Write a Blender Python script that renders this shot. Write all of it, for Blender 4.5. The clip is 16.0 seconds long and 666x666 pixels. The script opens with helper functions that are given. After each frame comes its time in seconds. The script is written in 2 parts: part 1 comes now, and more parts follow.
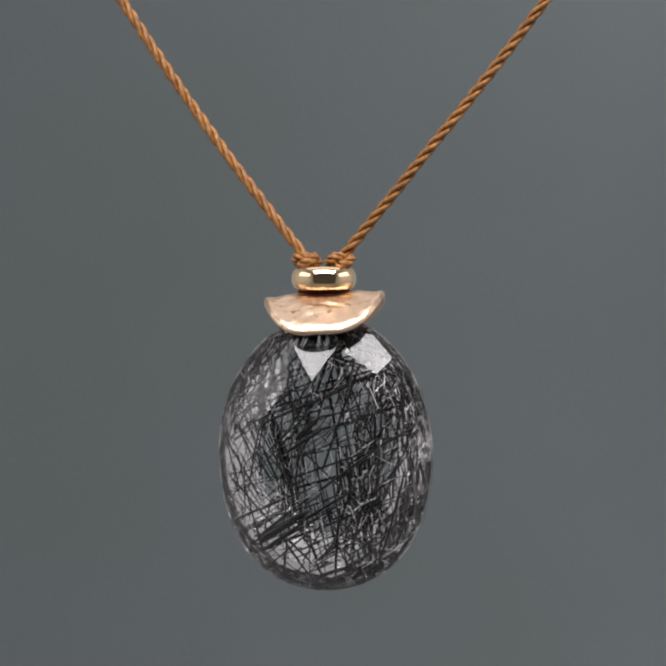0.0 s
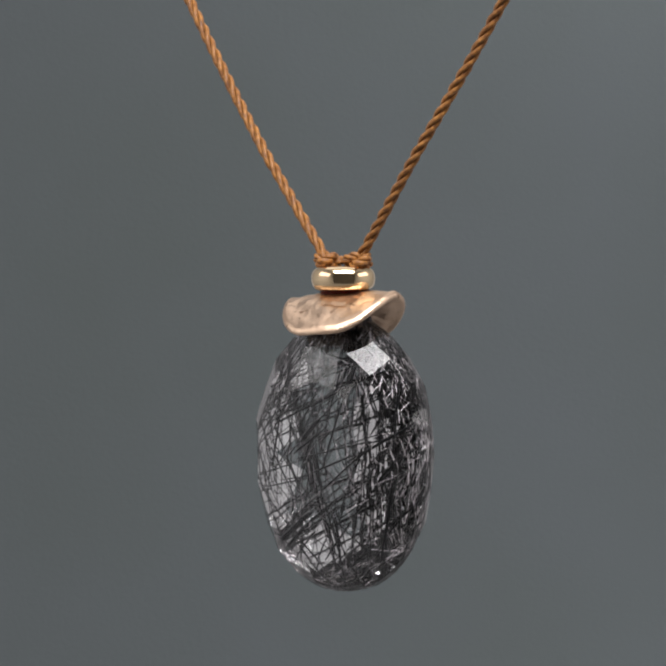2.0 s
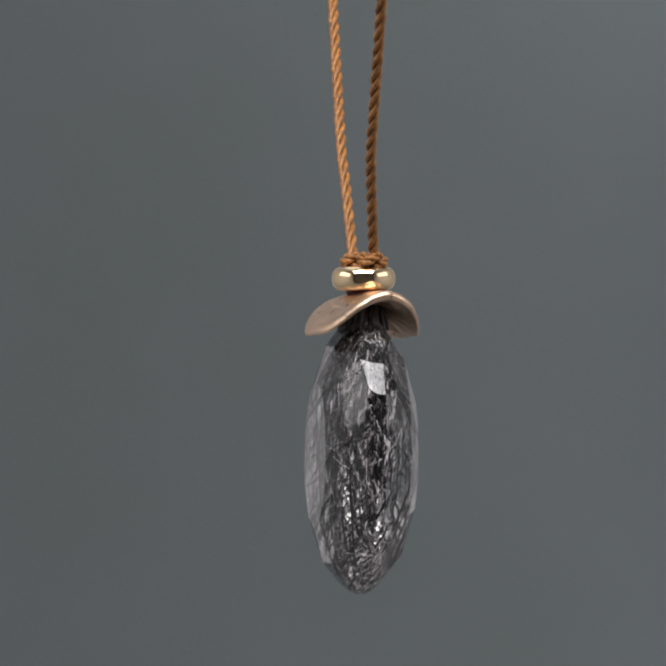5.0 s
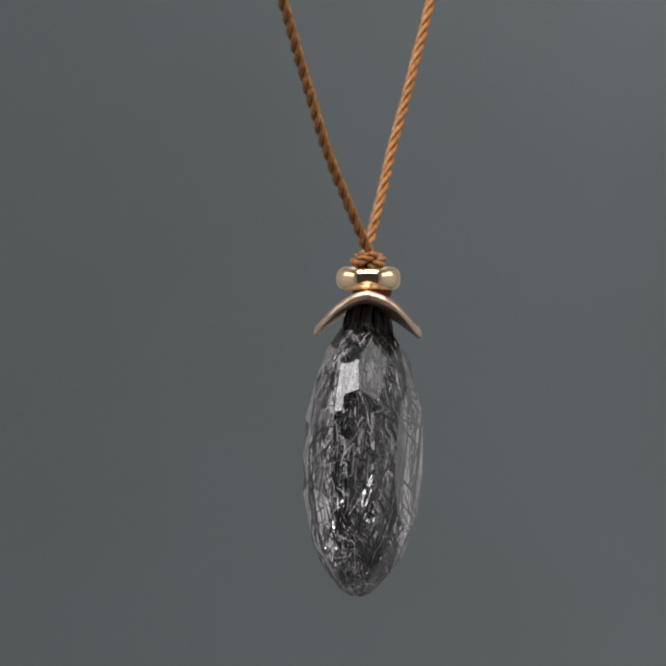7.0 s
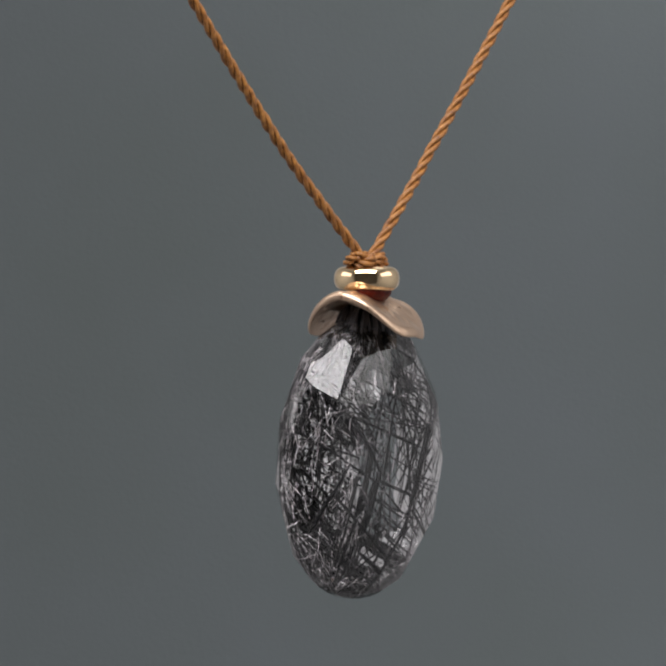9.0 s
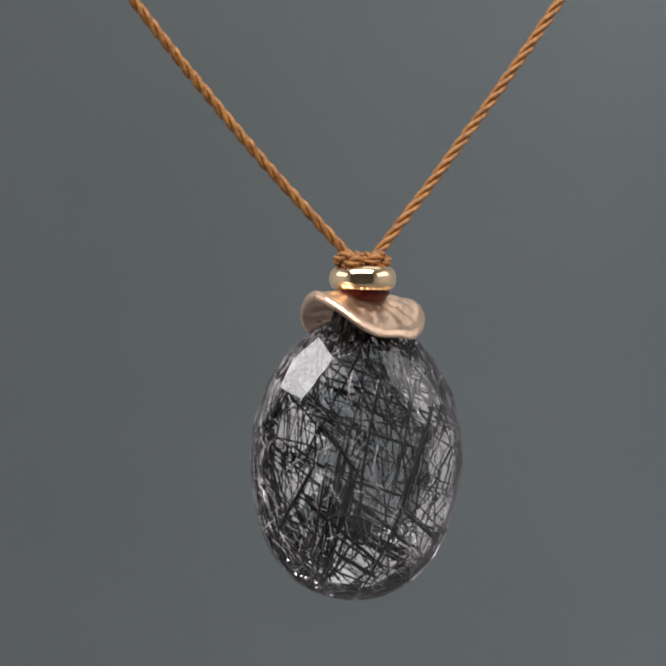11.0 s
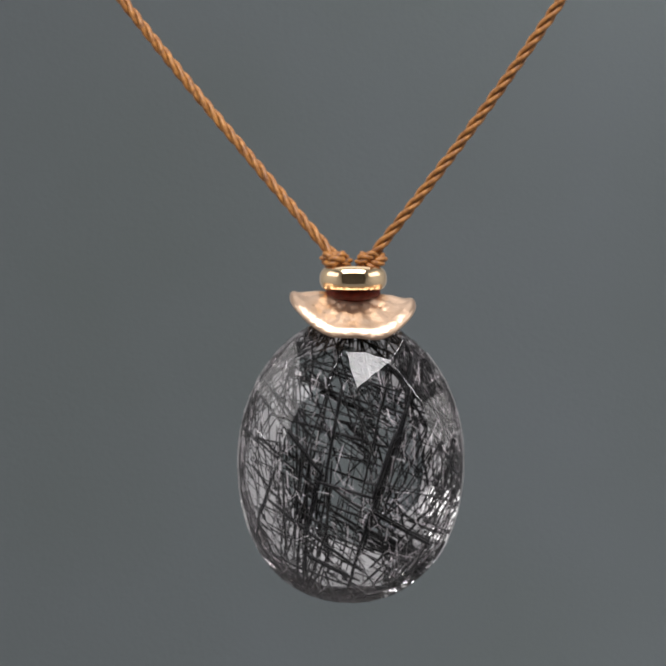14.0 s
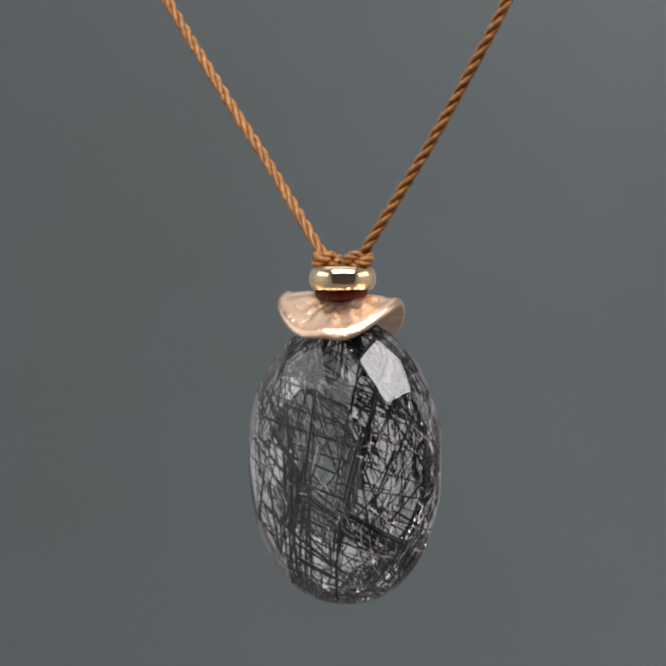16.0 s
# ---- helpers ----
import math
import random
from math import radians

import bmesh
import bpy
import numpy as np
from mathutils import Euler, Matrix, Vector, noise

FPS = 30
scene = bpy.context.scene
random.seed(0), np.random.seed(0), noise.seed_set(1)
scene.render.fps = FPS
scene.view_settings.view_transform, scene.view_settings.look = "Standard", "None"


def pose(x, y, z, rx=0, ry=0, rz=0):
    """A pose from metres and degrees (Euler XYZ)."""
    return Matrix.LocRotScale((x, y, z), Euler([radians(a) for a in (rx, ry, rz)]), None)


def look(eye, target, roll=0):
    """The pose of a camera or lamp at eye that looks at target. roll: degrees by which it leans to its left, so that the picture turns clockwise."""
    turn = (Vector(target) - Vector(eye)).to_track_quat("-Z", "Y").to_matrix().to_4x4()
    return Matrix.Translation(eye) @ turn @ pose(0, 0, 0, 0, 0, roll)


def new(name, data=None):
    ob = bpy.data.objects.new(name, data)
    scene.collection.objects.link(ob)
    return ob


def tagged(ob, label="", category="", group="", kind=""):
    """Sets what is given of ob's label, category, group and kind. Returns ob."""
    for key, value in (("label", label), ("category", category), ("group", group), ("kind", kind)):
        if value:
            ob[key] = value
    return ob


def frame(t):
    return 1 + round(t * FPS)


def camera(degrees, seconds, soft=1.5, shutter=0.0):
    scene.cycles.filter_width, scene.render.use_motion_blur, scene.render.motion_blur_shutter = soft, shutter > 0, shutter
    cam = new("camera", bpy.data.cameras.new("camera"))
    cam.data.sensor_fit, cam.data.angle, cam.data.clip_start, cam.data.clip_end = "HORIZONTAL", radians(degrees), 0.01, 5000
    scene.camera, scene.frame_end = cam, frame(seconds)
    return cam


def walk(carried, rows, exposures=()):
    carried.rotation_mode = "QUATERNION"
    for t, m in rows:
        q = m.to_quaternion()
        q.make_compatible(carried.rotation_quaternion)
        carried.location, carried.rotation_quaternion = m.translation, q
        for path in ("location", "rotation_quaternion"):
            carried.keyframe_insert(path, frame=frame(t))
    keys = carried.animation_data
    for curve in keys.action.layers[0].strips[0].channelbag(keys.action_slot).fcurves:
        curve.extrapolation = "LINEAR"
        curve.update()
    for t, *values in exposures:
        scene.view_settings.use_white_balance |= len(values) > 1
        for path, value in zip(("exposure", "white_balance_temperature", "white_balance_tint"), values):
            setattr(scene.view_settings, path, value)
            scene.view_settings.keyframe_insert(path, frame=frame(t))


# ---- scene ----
MM = 0.001

# camera: stands still before the hanging pendant
EYE_Y = -0.400
cam = camera(7.153, 16.0, soft=2.7)
walk(cam, [(0.0, look((0, EYE_Y, 0), (0, 0, 0))), (16.0, look((0, EYE_Y, 0), (0, 0, 0)))],
     exposures=[(0, 0.02), (2.5, -0.05), (4, -0.07), (6.8, -0.14), (8, -0.16), (9, -0.10), (12.5, 0.05), (15, 0.06), (16, 0.0)])

# light: a large soft panel over and before the pendant and side panels, in a cloth photo tent, plus added fills
world = bpy.data.worlds.new("world")
world.use_nodes = True
world.node_tree.nodes["Background"].inputs["Color"].default_value = (0.5, 0.52, 0.55, 1)
world.node_tree.nodes["Background"].inputs["Strength"].default_value = 0.02
scene.world = world


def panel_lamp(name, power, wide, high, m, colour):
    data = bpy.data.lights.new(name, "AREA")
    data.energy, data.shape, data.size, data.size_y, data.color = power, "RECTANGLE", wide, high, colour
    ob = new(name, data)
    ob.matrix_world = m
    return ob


panel_lamp("softbox_lamp", 3.1, 0.465, 0.20, look((-0.0025, -0.245, 0.305), (0, 0, -0.008)), (1.0, 0.965, 0.98))
panel_lamp("side_lamp", 0.44, 0.42, 0.21, look((-0.445, -0.12, 0.165), (0, -0.12, 0.06)), (1.0, 0.97, 0.96))
panel_lamp("side_lamp", 0.44, 0.42, 0.21, look((0.445, -0.12, 0.165), (0, -0.12, 0.06)), (1.0, 0.97, 0.96))
# unseen overhead fill, added to lift the foot of the stone
panel_lamp("stone_fill_lamp", 0.44, 0.50, 0.36, look((0, 0.24, 0.452), (0, 0.2401, 0)), (1.0, 0.985, 0.99))
# two unseen fills, added to brighten the backdrop's upper and lower right
panel_lamp("backdrop_fill_lamp", 0.07, 0.14, 0.04, look((0.09, 0.560, 0.135), (0.07, 0.62, 0.105)), (0.98, 0.98, 1.0))
panel_lamp("backdrop_fill_lamp", 0.20, 0.14, 0.08, look((0.16, 0.50, -0.20), (0.05, 0.62, -0.10)), (0.98, 0.98, 1.0))


# ---- materials ----
def material(name):
    m = bpy.data.materials.new(name)
    m.use_nodes = True
    nt = m.node_tree
    return m, nt, nt.nodes["Principled BSDF"]


def node(nt, kind, **values):
    n = nt.nodes.new(kind)
    for key, value in values.items():
        n.inputs[key.replace("_", " ")].default_value = value
    return n


def noise_node(nt, scale, detail=4.0, rough=0.55, stretch=(1, 1, 1)):
    co = nt.nodes.new("ShaderNodeTexCoord")
    mp = nt.nodes.new("ShaderNodeMapping")
    mp.inputs["Scale"].default_value = stretch
    n = node(nt, "ShaderNodeTexNoise", Scale=scale, Detail=detail, Roughness=rough)
    nt.links.new(co.outputs["Object"], mp.inputs["Vector"])
    nt.links.new(mp.outputs["Vector"], n.inputs["Vector"])
    return n


def ramp(nt, source, stops):
    r = nt.nodes.new("ShaderNodeValToRGB")
    els = r.color_ramp.elements
    while len(els) < len(stops):
        els.new(0.5)
    for el, (at, colour) in zip(els, stops):
        el.position, el.color = at, (*colour, 1)
    nt.links.new(source, r.inputs["Fac"])
    return r


def bump(nt, bsdf, height, strength, distance):
    b = node(nt, "ShaderNodeBump", Strength=strength, Distance=distance)
    nt.links.new(height, b.inputs["Height"])
    nt.links.new(b.outputs["Normal"], bsdf.inputs["Normal"])
    return b


def mat_wall(name, dark, light, rough=0.85):
    m, nt, b = material(name)
    n = noise_node(nt, 13.0, 3)
    r = ramp(nt, n.outputs["Fac"], [(0.3, dark), (0.7, light)])
    nt.links.new(r.outputs["Color"], b.inputs["Base Color"])
    b.inputs["Roughness"].default_value = rough
    f = noise_node(nt, 900.0, 3)
    bump(nt, b, f.outputs["Fac"], 0.15, 0.0004)
    return m


def mat_gold(name, colour, rough, grain, strength, pits=False):
    m, nt, b = material(name)
    b.inputs["Metallic"].default_value = 1.0
    n = noise_node(nt, 380.0, 5)
    d = tuple(c * 0.86 for c in colour)
    r = ramp(nt, n.outputs["Fac"], [(0.3, d), (0.62, colour)])
    tone = r.outputs["Color"]
    if pits:                                  # dark casting pits and scratches
        pit = noise_node(nt, 1150.0, 2, 0.5, (1, 2.2, 1))
        pr = ramp(nt, pit.outputs["Fac"], [(0.66, (1, 1, 1)), (0.74, (0.35, 0.25, 0.20))])
        mix = nt.nodes.new("ShaderNodeMixRGB")
        mix.blend_type = "MULTIPLY"
        mix.inputs["Fac"].default_value = 0.9
        nt.links.new(tone, mix.inputs["Color1"])
        nt.links.new(pr.outputs["Color"], mix.inputs["Color2"])
        tone = mix.outputs["Color"]
    nt.links.new(tone, b.inputs["Base Color"])
    rr = nt.nodes.new("ShaderNodeMapRange")
    rr.inputs["To Min"].default_value, rr.inputs["To Max"].default_value = rough * 0.75, rough * 1.3
    nt.links.new(n.outputs["Fac"], rr.inputs["Value"])
    nt.links.new(rr.outputs["Result"], b.inputs["Roughness"])
    g = noise_node(nt, grain, 4, 0.6)
    bump(nt, b, g.outputs["Fac"], strength, 0.00025)
    return m


def mat_cord(name="waxed_cord", tint=(1.0, 1.0, 1.0), gloss=0.5):
    m, nt, b = material(name)
    n = noise_node(nt, 2600.0, 3)
    big = noise_node(nt, 220.0, 3)
    r = ramp(nt, n.outputs["Fac"], [(0.28, (0.14, 0.046, 0.008)), (0.72, (0.46, 0.205, 0.045))])
    r2 = ramp(nt, big.outputs["Fac"], [(0.3, (0.82 * tint[0], 0.76 * tint[1], 0.68 * tint[2])), (0.7, tint)])
    mix = nt.nodes.new("ShaderNodeMixRGB")
    mix.blend_type = "MULTIPLY"
    mix.inputs["Fac"].default_value = 1.0
    nt.links.new(r.outputs["Color"], mix.inputs["Color1"])
    nt.links.new(r2.outputs["Color"], mix.inputs["Color2"])
    nt.links.new(mix.outputs["Color"], b.inputs["Base Color"])
    b.inputs["Roughness"].default_value = 0.48
    b.inputs["Specular IOR Level"].default_value = gloss
    b.inputs["Sheen Weight"].default_value = 0.16 * gloss
    b.inputs["Sheen Tint"].default_value = (1.0, 0.75, 0.45, 1)
    bump(nt, b, n.outputs["Fac"], 0.6, 0.00008)
    return m


def mat_quartz():
    m, nt, b = material("quartz")
    b.inputs["Base Color"].default_value = (1.0, 1.0, 1.0, 1)
    b.inputs["Transmission Weight"].default_value = 1.0
    b.inputs["IOR"].default_value = 1.544
    b.inputs["Roughness"].default_value = 0.0
    return m


def mat_needle(name, dark, light, rough, spec, metal=0.0):
    m, nt, b = material(name)
    geo = nt.nodes.new("ShaderNodeNewGeometry")
    r = ramp(nt, geo.outputs["Random Per Island"], [(0.0, dark), (1.0, light)])
    nt.links.new(r.outputs["Color"], b.inputs["Base Color"])
    b.inputs["Roughness"].default_value = rough
    b.inputs["Specular IOR Level"].default_value = spec
    b.inputs["Metallic"].default_value = metal
    return m


BACKDROP = mat_wall("backdrop_paper", (0.108, 0.1260, 0.1250), (0.121, 0.1385, 0.1460))
GREY = mat_wall("light_grey_cloth", (0.60, 0.60, 0.605), (0.67, 0.67, 0.675))
WHITE = mat_wall("white_tent_cloth", (0.76, 0.76, 0.76), (0.83, 0.83, 0.83))
FLOOR = mat_wall("mid_grey_cloth", (0.36, 0.36, 0.365), (0.42, 0.42, 0.425))
DARK = mat_wall("dark_front_cloth", (0.085, 0.080, 0.075), (0.115, 0.108, 0.10))
GOLD = mat_gold("polished_gold", (0.98, 0.75, 0.465), 0.09, 700.0, 0.03)
ROSE = mat_gold("satin_rose_gold", (0.75, 0.545, 0.390), 0.36, 560.0, 0.8, True)
CORD = mat_cord()
DARK_CORD = mat_cord("dark_red_cord", (0.26, 0.050, 0.040), 0.15)
QUARTZ = mat_quartz()
BLACK_NEEDLE = mat_needle("black_needle", (0.004, 0.004, 0.005), (0.016, 0.016, 0.016), 0.30, 0.15)
PALE_NEEDLE = mat_needle("pale_needle", (0.25, 0.22, 0.24), (0.70, 0.65, 0.68), 0.35, 0.6)
GLINT_SLIVER = mat_needle("glint_sliver", (0.60, 0.56, 0.58), (0.95, 0.91, 0.93), 0.22, 0.5, 0.6)
DARK_FIBRE = mat_needle("dark_fibre", (0.012, 0.012, 0.013), (0.12, 0.11, 0.115), 0.32, 0.5)


# ---- building helpers ----
def link_mesh(name, bm, mat, smooth=True):
    me = bpy.data.meshes.new(name)
    bm.to_mesh(me)
    bm.free()
    me.materials.append(mat)
    me.polygons.foreach_set("use_smooth", [smooth] * len(me.polygons))
    return new(name, me)


def part(name, bm, mat, parent, label="", smooth=True):
    ob = link_mesh(name, bm, mat, smooth)
    ob.parent = parent
    return tagged(ob, label)


def slab(name, lo, hi, mat, label, category):
    bm = bmesh.new()
    bmesh.ops.create_cube(bm, size=1)
    for v in bm.verts:
        v.co = Vector([lo[i] + (v.co[i] + 0.5) * (hi[i] - lo[i]) for i in range(3)])
    return tagged(link_mesh(name, bm, mat, False), label, category, kind="structure")


# ---- the photo tent round the pendant ----
X, Y0, Y1, Z0, Z1, T = 0.46, -0.56, 0.62, -0.42, 0.46, 0.01
slab("wall_back", (-X - T, Y1 + 0.03, Z0 - T), (X + T, Y1 + 0.03 + T, Z1 + T), GREY, "light grey cloth back wall of the photo tent", "wall")
slab("backdrop", (-0.16, Y1, Z0), (0.16, Y1 + 0.004, 0.17), BACKDROP, "plain slate-grey paper backdrop standing on the floor behind the pendant", "backdrop")
slab("wall_left", (-X - T, Y0, Z0), (-X, Y1 + 0.03, Z1), GREY, "light grey cloth side wall of the photo tent", "wall")
slab("wall_right", (X, Y0, Z0), (X + T, Y1 + 0.03, Z1), GREY, "light grey cloth side wall of the photo tent", "wall")
slab("wall_front", (-X - T, Y0 - T, Z0 - T), (X + T, Y0, Z1 + T), DARK, "dark cloth front wall behind the camera", "wall")
slab("ceiling", (-X - T, Y0, Z1), (X + T, Y1 + 0.03, Z1 + T), WHITE, "white cloth ceiling of the photo tent", "ceiling")
slab("floor", (-X - T, Y0, Z0 - T), (X + T, Y1 + 0.03, Z0), FLOOR, "mid-grey cloth floor of the photo tent", "floor")


# ---- the necklace ----
def tube(bm, points, radii, sides=6, caps=True):
    """A round tube along points, with a radius at each."""
    rings, up = [], Vector((0.13, 0.31, 0.94))
    for i, p in enumerate(points):
        way = (points[min(i + 1, len(points) - 1)] - points[max(i - 1, 0)]).normalized()
        side = way.cross(up)
        if side.length < 1e-3:
            side = way.cross(Vector((1, 0, 0)))
        side.normalize()
        other = way.cross(side).normalized()
        up = -other if other.dot(up) < 0 else other
        side = up.cross(way).normalized()
        rings.append([bm.verts.new(p + (side * math.cos(a) + up * math.sin(a)) * radii[i])
                      for a in (2 * math.pi * k / sides for k in range(sides))])
    for a, b in zip(rings, rings[1:]):
        for k in range(sides):
            bm.faces.new((a[k], a[(k + 1) % sides], b[(k + 1) % sides], b[k]))
    if caps:
        bm.faces.new(rings[0][::-1])
        bm.faces.new(rings[-1])


def rope(bm, path, radius, pitch, strands=3, per_turn=10, sides=6, fray=0.0):
    """Twisted strands round a path of points."""
    length = [0.0]
    for a, b in zip(path, path[1:]):
        length.append(length[-1] + (b - a).length)
    count = max(6, int(length[-1] / pitch * per_turn))
    places, j = [], 0
    for i in range(count + 1):
        s = length[-1] * i / count
        while j < len(length) - 2 and length[j + 1] < s:
            j += 1
        f = (s - length[j]) / max(1e-9, length[j + 1] - length[j])
        places.append(path[j].lerp(path[j + 1], min(1, f)))
    up, frames = Vector((0.05, 0.98, 0.15)), []
    for i in range(count + 1):
        way = (places[min(i + 1, count)] - places[max(i - 1, 0)]).normalized()
        side = up.cross(way).normalized()
        up = way.cross(side).normalized()
        frames.append((side, up))
    off, thick = radius * 0.57, radius * 0.46
    for k in range(strands):
        pts, rad = [], []
        for i, p in enumerate(places):
            a = 2 * math.pi * (length[-1] * i / count / pitch + k / strands)
            side, u = frames[i]
            pts.append(p + (side * math.cos(a) + u * math.sin(a)) * off)
            rad.append(thick * (1 + fray * noise.noise(p * 1500 + Vector((k * 7.0, 0, 0)))))
        tube(bm, pts, rad, sides)


PX = 0.0319 * MM   # one unit of the plan of the pendant

necklace = tagged(new("necklace"), "necklace with a dark needle-filled quartz pendant on a twisted tan cord", "necklace")


def cord_reach(h):
    """How far the cord stands from the axis at the height h, in plan units."""
    u = min(h - 60, 3690)
    return 45 + 0.885 * u - 0.000120 * u * u


def cord_shift(h):
    """The two cords hang a little out of true."""
    return 28 * min(1, (h - 40) / 615), -19 * min(1, (h - 40) / 250)


for sign in (1, -1):
    path = []
    for h in list(range(40, 4200, 25)) + [5000, 8000, int((Z1 + 0.008) / PX)]:
        dx, dy = cord_shift(h)
        out = (cord_reach(h) - 45) * (1.022 if sign > 0 else 1.0)                 # grows out of the knot, which sits askew on the bead
        path.append(Vector((sign * (47 + out) + dx, sign * (19 - 7 * min(1, out / 150) - 0.026 * min(out, 500)) + dy, h)) * PX)
    bm = bmesh.new()
    rope(bm, path, 0.41 * MM, 3.7 * MM, 3, 10, 7, 0.10)
    part("cord", bm, CORD, necklace, "twisted three-strand tan cord, slightly fuzzy")

for sign in (1, -1):
    path = []
    for i in range(61):
        a = 2 * math.pi * i / 60
        r = 0.50 + 0.26 * math.cos(3 * a + sign)
        path.append(Vector((sign * 1.24 + r * math.cos(2 * a) * 1.22, r * math.sin(2 * a) * 1.25,
                            1.33 + 0.30 * math.sin(3 * a + sign))) * MM)
    bm = bmesh.new()
    rope(bm, path, 0.37 * MM, 1.9 * MM, 3, 12, 6, 0.45)
    knot = part("knot", bm, CORD, necklace, "tight lumpy knot of tan cord")
    knot.matrix_basis = pose(0, 0, 0, 0, 0, 21)


def turned(bm, profile, sides=96):
    """A surface of revolution about z, closed, from (radius, height) points."""
    rings = [[bm.verts.new((r * math.cos(a), r * math.sin(a), z)) for a in (2 * math.pi * k / sides for k in range(sides))]
             for r, z in profile]
    for a, b in zip(rings, rings[1:] + rings[:1]):
        for k in range(sides):
            bm.faces.new((a[k], a[(k + 1) % sides], b[(k + 1) % sides], b[k]))
    bmesh.ops.recalc_face_normals(bm, faces=bm.faces)


def bead_profile():
    pts = []
    for i in range(25):                       # outer bulge
        a = math.pi * (i / 24 - 0.5)
        c, s = math.cos(a), math.sin(a)
        pts.append(((1.55 + 0.90 * abs(c) ** 0.68) * MM, 0.90 * math.copysign(abs(s) ** 0.95, s) * MM))
    for i in range(9):                        # bored hole
        a = math.pi * (0.5 - i / 8)
        pts.append(((1.10 - 0.25 * math.cos(a)) * MM, 0.86 * math.sin(a) * MM))
    return pts


bm = bmesh.new()
turned(bm, bead_profile())
bmesh.ops.scale(bm, vec=(1.0, 0.968, 1.0), verts=bm.verts)
bead = part("bead", bm, GOLD, necklace, "polished yellow gold rondelle bead")

# dark red cord, widened to a bowl whose dark colour stands for gap shade
bm = bmesh.new()
rings = [[bm.verts.new((1.98 * r * math.cos(a) * MM, (0.28 + 1.46 * r * math.sin(a)) * MM, z * MM)) for a in (2 * math.pi * k / 40 for k in range(40))]
         for r, z in ((0.42, 0.6), (0.45, -0.5), (0.96, -0.80), (1.0, -0.98), (0.95, -1.22), (0.80, -1.48), (0.58, -1.68), (0.45, -3.1))]
for lower, upper in zip(rings, rings[1:]):
    for k in range(40):
        bm.faces.new((upper[k], upper[(k + 1) % 40], lower[(k + 1) % 40], lower[k]))
bm.faces.new(rings[0])
bm.faces.new(rings[-1][::-1])
bmesh.ops.recalc_face_normals(bm, faces=bm.faces)
core = part("cord_gap_fill", bm, DARK_CORD, necklace, "dark red cord through the bead, widened to stand for the shaded gap under it")
core.matrix_basis = pose(0, 0, 0, 0, 0, 18.5)


def cap_height(x, y):
    """The top of the bent disc, in millimetres."""
    r = min(1.0, math.hypot(x / 4.50, y / 3.98))
    turn = math.atan2(y, x)
    z = -2.95 * abs(y / 3.98) ** 1.65
    z -= 0.02 * max(0.0, -x) + 0.045 * max(0.0, -x) ** 1.5 + 0.04 * y
    z -= 0.38 * math.exp(-((x / 2.3) ** 2 + ((y - 1.5) / 1.2) ** 2))
    z += 0.11 * r ** 3 * math.sin(6 * turn - 1.57) * (1 if y > 0 else 0.3)
    lip = math.exp(-((r - 0.95) / 0.055) ** 2)                 # a raised rim, pressed flat inside it
    z += (0.07 if y > 0 else 0.03) * lip - 0.06 * math.exp(-((r - 0.78) / 0.10) ** 2)
    flutes = math.sin(15 * turn + 2.2 * noise.noise(Vector((turn * 2.0, 1.0, 0.0))) + 0.5)
    z += (0.066 if y > 0 else 0.02) * flutes * max(0.0, min(1.0, (r - 0.30) / 0.22, (0.93 - r) / 0.16))
    z += (0.055 * noise.noise(Vector((x * 1.1, y * 1.1, 3.0))) + 0.030 * noise.noise(Vector((x * 2.9, y * 2.9, 8.0)))) * (1 - lip)
    if y < 0:                                                  # a long crease across the smoother side
        z -= 0.09 * math.exp(-((y + 2.15 + 0.12 * x) / 0.13) ** 2) * (0.5 + 0.5 * math.sin(1.4 * x + 1.0))
    return z


def bent_disc():
    bm = bmesh.new()
    sides, thick, rows = 180, 0.94, []
    spans = [(0.06 + 0.90 * i / 44, 1.0) for i in range(45)]
    spans += [(0.96 + 0.055 * math.sin(a), math.cos(a)) for a in (math.pi * i / 8 for i in range(1, 8))]
    spans += [(0.06 + 0.90 * i / 16, -1.0) for i in range(16, -1, -1)]
    for s, lift in spans:
        ring = []
        for k in range(sides):
            a = 2 * math.pi * k / sides
            wob = 1 + 0.012 * math.sin(3 * a + 1) + 0.010 * math.sin(5 * a)
            c, d = math.cos(a), math.sin(a)
            x, y = 4.48 * s * wob * math.copysign(abs(c) ** 0.86, c), (3.98 if d < 0 else 3.86) * s * wob * math.copysign(abs(d) ** 0.86, d)
            t = thick * (1 - 0.30 * min(1, s) ** 2)
            ring.append(bm.verts.new(Vector((x, y, cap_height(x, y) - t / 2 + lift * t / 2)) * MM))
        rows.append(ring)
    for a, b in zip(rows, rows[1:]):
        for k in range(sides):
            bm.faces.new((a[k], b[k], b[(k + 1) % sides], a[(k + 1) % sides]))
    bm.faces.new(rows[0])
    bm.faces.new(rows[-1][::-1])
    bmesh.ops.recalc_face_normals(bm, faces=bm.faces)
    return bm


cap = part("cap", bent_disc(), ROSE, necklace, "bent satin rose gold disc draped over the stone")
cap.matrix_basis = pose(0, 0, -0.90 * MM, 0, 0, 18.5)

# the stone: a double-sided faceted oval
A, B = 8.33 * MM, 10.35 * MM


def oval(r, degrees, d):
    a = radians(degrees)
    s, c = math.sin(a), math.cos(a)
    full = 1 + (0.030 * (2 * s * c) ** 2 if c < 0 else 0.0)      # a little fuller below
    return Vector((A * r * s * full, d * MM, B * r * c * full))


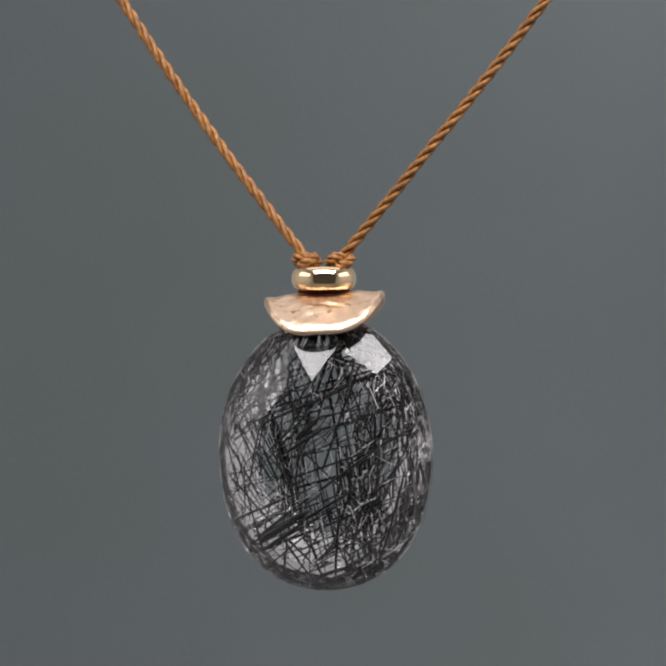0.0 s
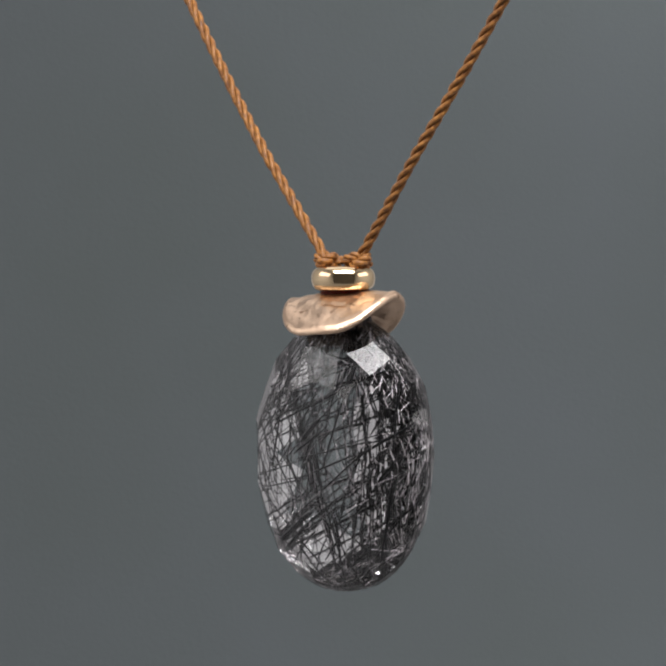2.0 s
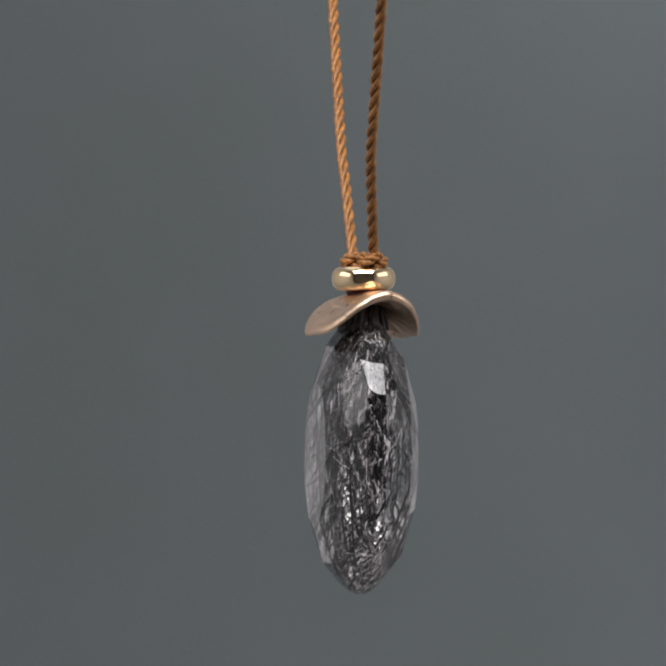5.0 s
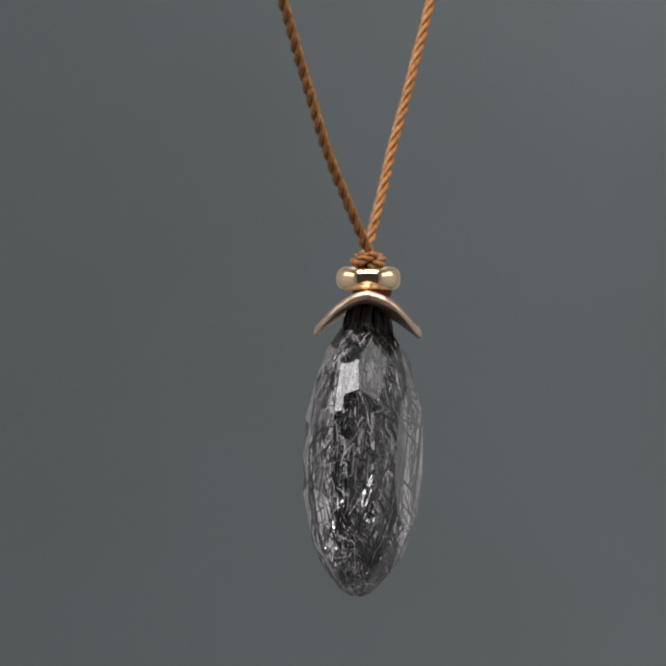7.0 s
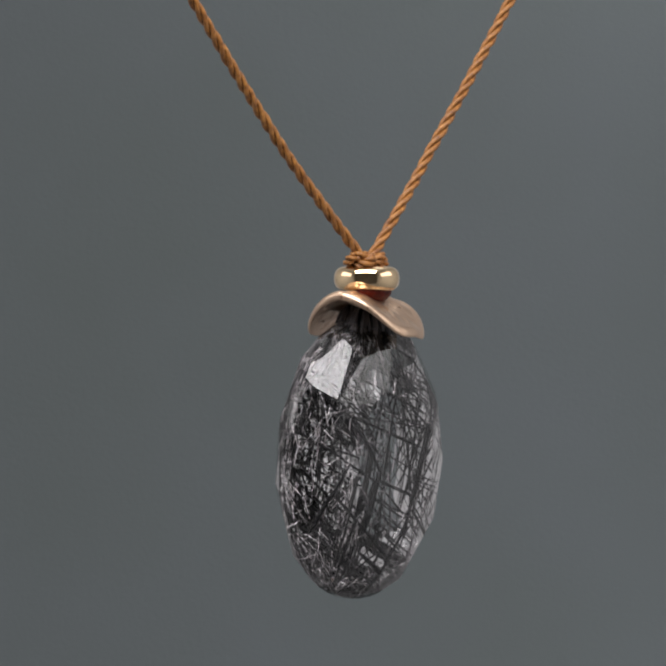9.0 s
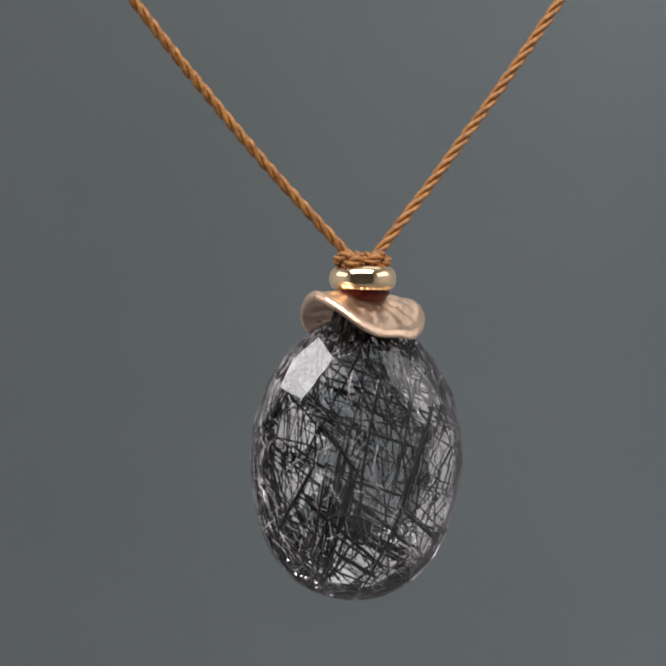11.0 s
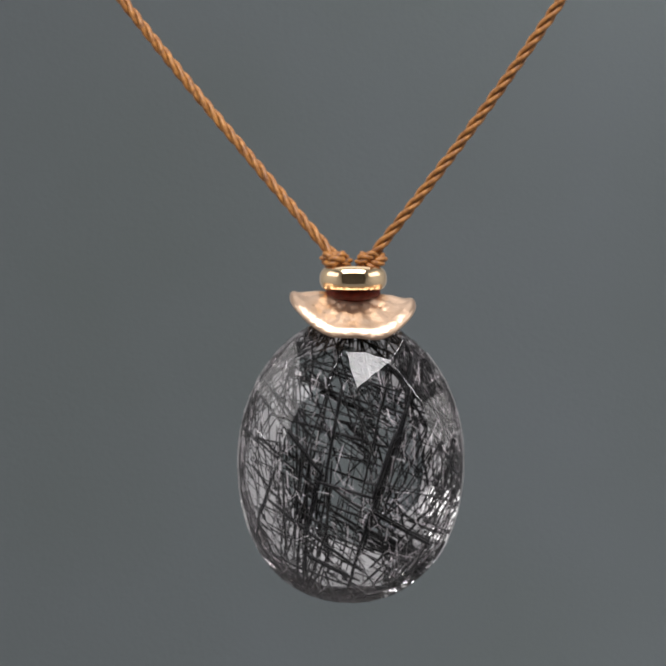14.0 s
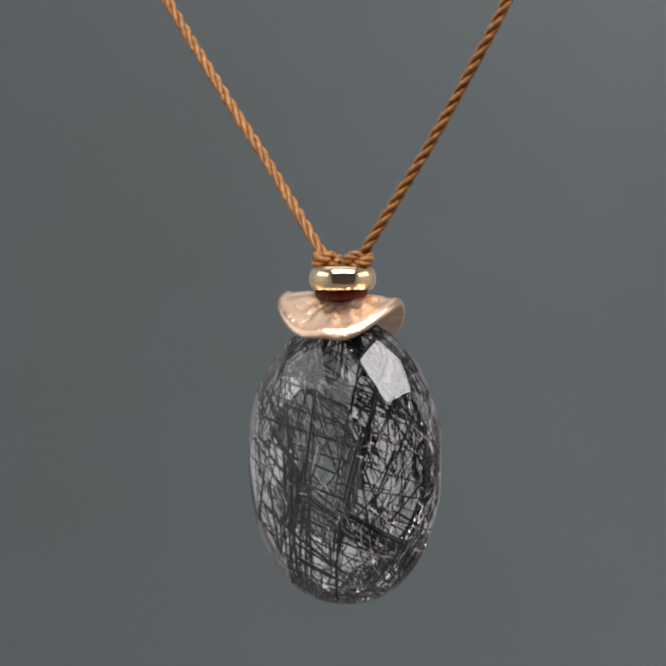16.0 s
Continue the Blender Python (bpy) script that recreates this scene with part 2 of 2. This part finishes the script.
def faceted_oval():
    bm = bmesh.new()
    for face, turn in ((-1, 15), (1, 0)):
        for i in range(12):
            a = 30 * i + turn
            bm.verts.new(oval(0.52, a + 15, 3.48 * face))
            bm.verts.new(oval(0.80, a, 2.48 * face))
            low = 0.80 if math.cos(radians(a + 7.5)) < 0 else 1.0         # thinner towards the foot
            bm.verts.new(oval(0.965, a, 1.25 * face * low))
            bm.verts.new(oval(0.978, a + 15, 0.885 * face * low))
        for i in range(48):
            bm.verts.new(oval(1.0, 7.5 * i + 3.75, 0.30 * face))
    bmesh.ops.convex_hull(bm, input=bm.verts)
    bmesh.ops.delete(bm, geom=[v for v in bm.verts if not v.link_faces], context="VERTS")
    bmesh.ops.dissolve_limit(bm, angle_limit=radians(0.4), verts=bm.verts, edges=bm.edges)
    bmesh.ops.recalc_face_normals(bm, faces=bm.faces)
    bmesh.ops.bevel(bm, geom=bm.edges[:], offset=0.018 * MM, segments=1, affect="EDGES", clamp_overlap=True)
    return bm


stone = part("gemstone", faceted_oval(), QUARTZ, necklace, "clear faceted oval quartz full of black needles", smooth=False)
stone.visible_shadow = False      # clear quartz lets the light in
def stone_neck(rng):
    """The rough drilled top: a dark core in a sheath of upright fibres."""
    core, fibres = bmesh.new(), bmesh.new()
    tube(core, [Vector((0, 0, z)) * MM for z in (8.9, 9.6, 10.4, 11.2)], [0.9 * MM, 1.25 * MM, 1.15 * MM, 0.9 * MM], 20)
    bmesh.ops.scale(core, vec=(1.35, 1.0, 1.0), verts=core.verts)
    for i in range(120):
        a = rng.uniform(0, 2 * math.pi)
        foot, head = rng.uniform(1.0, 1.22), rng.uniform(0.95, 1.15)
        low = Vector((2.2 * foot * math.cos(a), 1.55 * foot * math.sin(a), rng.uniform(8.9, 9.5))) * MM
        a += rng.gauss(0, 0.12)
        top = Vector((1.65 * head * math.cos(a), 1.2 * head * math.sin(a), rng.uniform(10.6, 11.2))) * MM
        w = rng.uniform(0.10, 0.20) * MM
        tube(fibres, [low, low.lerp(top, 0.4), top], [w * 0.5, w, w * 0.8], 5)
    part("stone_top", core, BLACK_NEEDLE, stone, "dark drilled top of the quartz under the cap")
    tagged(part("fibre_sheath", fibres, DARK_FIBRE, stone, "dark grey upright fibres round the drilled top"), kind="stuff")


stone_neck(random.Random(3))
STONE_DROP, STONE_TURN = -13.05 * MM, 4.8


PROFILE = [(0, 3.48), (0.52, 3.48), (0.80, 2.44), (0.965, 0.98), (1.0, 0.3)]


def half_depth(r):
    """The stone's half thickness at a share of its radius."""
    return float(np.interp(r, [p[0] for p in PROFILE], [p[1] for p in PROFILE])) * MM


def inside(p, scale=0.95):
    r = math.sqrt((p.x / A) ** 2 + (p.z / B) ** 2) / scale
    return r < 1 and abs(p.y) < half_depth(r) * scale


def needles(bm, rng, count, leans, spread, thin, thick, longest, depth_tilt=0.35, skin=0.0):
    """Straight needles through the stone; skin: those lie just under its surface, at that share of its depth."""
    made = 0
    while made < count:
        p = Vector((rng.uniform(-A, A), rng.uniform(-3.6, 3.6) * MM, rng.uniform(-B, B)))
        lean = radians(rng.choice(leans) + rng.gauss(0, spread))     # from upright, towards +x
        way = Vector((math.sin(lean), rng.gauss(0, depth_tilt), math.cos(lean))).normalized()
        if skin:
            out = Vector((p.x / A ** 2, p.y / (3.6 * MM) ** 2, p.z / B ** 2))
            q = math.sqrt((p.x / A) ** 2 + (p.y / (3.6 * MM)) ** 2 + (p.z / B) ** 2)
            p = p / q * skin * rng.uniform(0.88, 1.0)
            out.normalize()
            way = (way - out * way.dot(out)).normalized()
        if not inside(p) or thick > 0.1 and p.z < 0 and math.hypot(p.x / A, p.z / B) > 0.70 and rng.random() < 0.5:
            continue
        ends = []
        for sign in (1, -1):
            reach, far = 0.0, rng.uniform(0.25, 0.5) * longest
            while reach < far and inside(p + way * sign * (reach + 0.2 * MM), 0.97):
                reach += 0.2 * MM
            ends.append(p + way * sign * reach)
        if (ends[0] - ends[1]).length < min(1.2 * MM, 0.4 * longest):
            continue
        r = (thin + (thick - thin) * rng.random() ** 2.5) * MM / 2
        tube(bm, [ends[0], ends[0].lerp(ends[1], 0.12), ends[0].lerp(ends[1], 0.9), ends[1]], [r * 0.45, r, r, r * 0.5], 5)
        made += 1


def sheaf(bm, rng, count, lean, at, face, thick, longest):
    """A bundle of nearly parallel needles just under one face of the stone."""
    for _ in range(count):
        p = Vector(((at[0] + rng.gauss(0, 0.9)) * MM, 0, (at[1] + rng.gauss(0, 1.6)) * MM))
        a = radians(lean + rng.gauss(0, 5))
        way, ends = Vector((math.sin(a), 0, math.cos(a))), []
        share = rng.uniform(0.55, 0.92) * face
        for sign in (1, -1):
            q = p + way * sign * rng.uniform(0.25, 0.5) * longest * MM
            for _ in range(40):
                if math.hypot(q.x / A, q.z / B) < 0.94:
                    break
                q = q.lerp(p, 0.08)
            ends.append(Vector((q.x, share * half_depth(math.hypot(q.x / A, q.z / B)), q.z)))
        if (ends[0] - ends[1]).length > 1.0 * MM:
            r = thick * rng.uniform(0.45, 1.0) * MM / 2
            tube(bm, [ends[0], ends[0].lerp(ends[1], 0.1), ends[0].lerp(ends[1], 0.88), ends[1]], [r * 0.5, r, r * 0.9, r * 0.3], 5)


rng = random.Random(7)
bm = bmesh.new()
needles(bm, rng, 26, (62, 58, 70), 11, 0.09, 0.20, 16 * MM)
needles(bm, rng, 28, (-8, 4, 12, -14), 12, 0.08, 0.20, 16 * MM)
needles(bm, rng, 14, (-35, 35, -60), 16, 0.06, 0.15, 10 * MM)
needles(bm, rng, 38, (62, 55, 72), 15, 0.08, 0.21, 14 * MM, 0.3, 0.90)
needles(bm, rng, 48, (-8, 6, 14, -18), 14, 0.08, 0.21, 14 * MM, 0.3, 0.90)
needles(bm, rng, 30, (-40, 35, -65), 14, 0.05, 0.14, 10 * MM, 0.3, 0.92)
needles(bm, rng, 8, (12, 58, -55, 8, 64), 8, 0.20, 0.30, 18 * MM, 0.15)
for count, lean, at, face, thick, longest in (
        (9, -10, (2.6, -5.0), 1, 0.22, 9), (8, -6, (2.2, -2.0), 1, 0.20, 8), (7, -16, (-3.2, 1.0), 1, 0.24, 11), (7, 62, (0.6, -5.6), 1, 0.22, 8),
        (6, 72, (-1.5, 3.8), 1, 0.18, 11), (7, -40, (-5.2, -3.6), 1, 0.16, 6), (7, 38, (3.6, 3.2), 1, 0.20, 7), (6, 12, (-0.6, 4.6), 1, 0.18, 7),
        (8, 62, (-2.2, -5.4), -1, 0.24, 10), (6, 66, (1.8, 1.8), -1, 0.16, 11), (6, -28, (-5.0, 0.4), -1, 0.16, 8), (8, 14, (3.6, -4.6), -1, 0.18, 8),
        (7, -8, (0.4, -6.6), -1, 0.18, 6), (6, -20, (-3.6, 5.4), -1, 0.15, 6), (7, 40, (-0.6, 1.6), -1, 0.17, 6), (7, 4, (4.2, 0.8), -1, 0.16, 8)):
    sheaf(bm, rng, count, lean, at, face, thick, longest)
for _ in range(60):                           # dark fibres gathering towards the drilled top
    x, y = rng.uniform(-2.6, 2.6), rng.uniform(-1.3, 1.3)
    low, top = Vector((x, y, rng.uniform(6.6, 8.4))) * MM, Vector((x * 0.6, y * 0.5, rng.uniform(9.2, 10.0))) * MM
    w = rng.uniform(0.04, 0.09) * MM
    tube(bm, [low, low.lerp(top, 0.5), top], [w * 0.4, w, w * 0.8], 5)
dark = part("needles", bm, BLACK_NEEDLE, stone, "fine black needles crossing inside the quartz")
tagged(dark, kind="stuff")


def bold(rows, face):
    """Single bold needles under one face: both ends in plan units from the stone's middle, and the width."""
    for x0, z0, x1, z1, wide in rows:
        ends = []
        for x, z in ((x0, z0), (x1, z1)):
            q = Vector((x, 0, z)) * PX
            q *= min(1.0, 0.95 / max(0.01, math.hypot(q.x / A, q.z / B)))
            ends.append(Vector((q.x, face * 0.86 * half_depth(math.hypot(q.x / A, q.z / B)), q.z)))
        a, b = ends
        b2 = a.lerp(b, 0.8) + Vector((0.4, 0, 0.3)) * wide * PX * 0.2
        bm = bmesh.new()
        tube(bm, [a, a.lerp(b, 0.15), b2, b], [wide * PX * k / 2 for k in (0.4, 1.0, 0.9, 0.3)], 6)
        part("needle", bm, BLACK_NEEDLE, stone)


bold(((-144, -205, -9, -133, 17), (-130, -222, -40, -172, 10), (-231, -169, -23, -87, 6), (-170, -237, 199, -96, 7), (-43, 31, 17, 85, 15),
      (-70, 0, 30, 60, 8), (-236, 58, -124, -115, 7), (-144, 276, -74, 104, 7), (-237, 140, -33, 199, 6), (-33, 104, 189, 204, 7),
      (209, -42, 138, -260, 7), (259, 76, 88, -24, 8), (-60, -60, 150, 10, 6), (-90, -180, -20, -300, 6), (60, -140, 30, -305, 7)), -1)
bold(((-150, 145, -48, -203, 13), (-164, 270, -140, 116, 11), (-125, 68, -72, -97, 10), (68, 39, 121, -305, 9), (53, -19, 101, -295, 9),
      (92, 29, 111, -241, 7), (38, 0, 87, -212, 8), (174, -87, -39, -241, 9), (82, -212, -39, -270, 12), (125, 183, -222, 77, 7),
      (58, -48, -87, -87, 9), (207, -174, 145, -10, 10), (-68, 241, -251, 77, 7), (135, 77, 39, -39, 12), (0, 174, 39, -68, 9),
      (-207, -198, -58, -106, 9), (-150, -250, -240, -70, 5), (-68, -116, 0, -309, 9)), 1)

# pale fibres; some carry needle glints in their light colour
bm = bmesh.new()
needles(bm, rng, 80, (60, -8, 8, -40, 30), 12, 0.015, 0.035, 3.0 * MM)
needles(bm, rng, 130, (60, -5, 10, 5, -50), 14, 0.015, 0.04, 2.6 * MM, 0.3, 0.93)
pale = part("pale_fibres", bm, PALE_NEEDLE, stone, "pale fibres inside the quartz, some standing in for glints off the needles")
tagged(pale, kind="stuff")
# bright metal slivers, added in place of the glints off the needles
bm = bmesh.new()
needles(bm, rng, 260, (55, -60, 8, -12, 40), 14, 0.03, 0.075, 1.1 * MM, 0.4)
needles(bm, rng, 340, (4, -6, 10, -14, 60), 12, 0.03, 0.075, 1.3 * MM, 0.3, 0.93)
glints = part("glint_slivers", bm, GLINT_SLIVER, stone, "bright slivers standing in for glints off the needles")
tagged(glints, kind="stuff")


# ---- what moves: the pendant turns slowly on its cord and swings a little ----
ACROSS = [(0, 762.5), (0.5, 774.5), (1, 786), (1.5, 797), (2, 808), (2.5, 818.5), (3, 828), (3.5, 836), (4, 843.5), (5.2, 858),
          (6.5, 867), (7.5, 867), (8.5, 866), (9, 863.5), (10.2, 858), (11.5, 850.5), (12.5, 844), (13.5, 836.5), (14.5, 826),
          (15.2, 818), (16, 806.5)]
NEAR = [(0, 730), (1.5, 732), (3.5, 735), (7, 745), (9, 750), (12.5, 756), (14.5, 761), (16, 762)]
SWAY = [(0, 0.6), (2, 0.4), (3, 0.45), (4, -0.3), (6.5, -1.5), (8, -2.4), (9, -2.6), (11.5, -2.0), (12.5, -1.4), (14, -1.0), (16, 0.5)]


def between(table, t):
    return float(np.interp(t, [r[0] for r in table], [r[1] for r in table]))


def turn_at(t):
    return -(21.3 + 12.55 * t)


def motions():
    rows, sways = [], []
    for t, across in ACROSS:
        near = 730 / between(NEAR, t)
        place = ((across - 784) * PX * near, -EYE_Y * (near - 1), (784 - 656) * PX * near)
        rows.append((t, pose(*place, 0, 0, turn_at(t))))
    for t, lean in SWAY:
        back, forth = pose(0, 0, 0, 0, 0, -turn_at(t)), pose(0, 0, 0, 0, 0, turn_at(t))
        hang = pose(0, 0, -1.5 * MM) @ back @ pose(0, 0, 0, 0, -lean, 0) @ forth @ pose(0, 0, 1.5 * MM)
        sways.append((t, hang @ pose(0, 0, STONE_DROP, 0, 0, STONE_TURN)))
    walk(necklace, rows)
    walk(stone, sways)


motions()
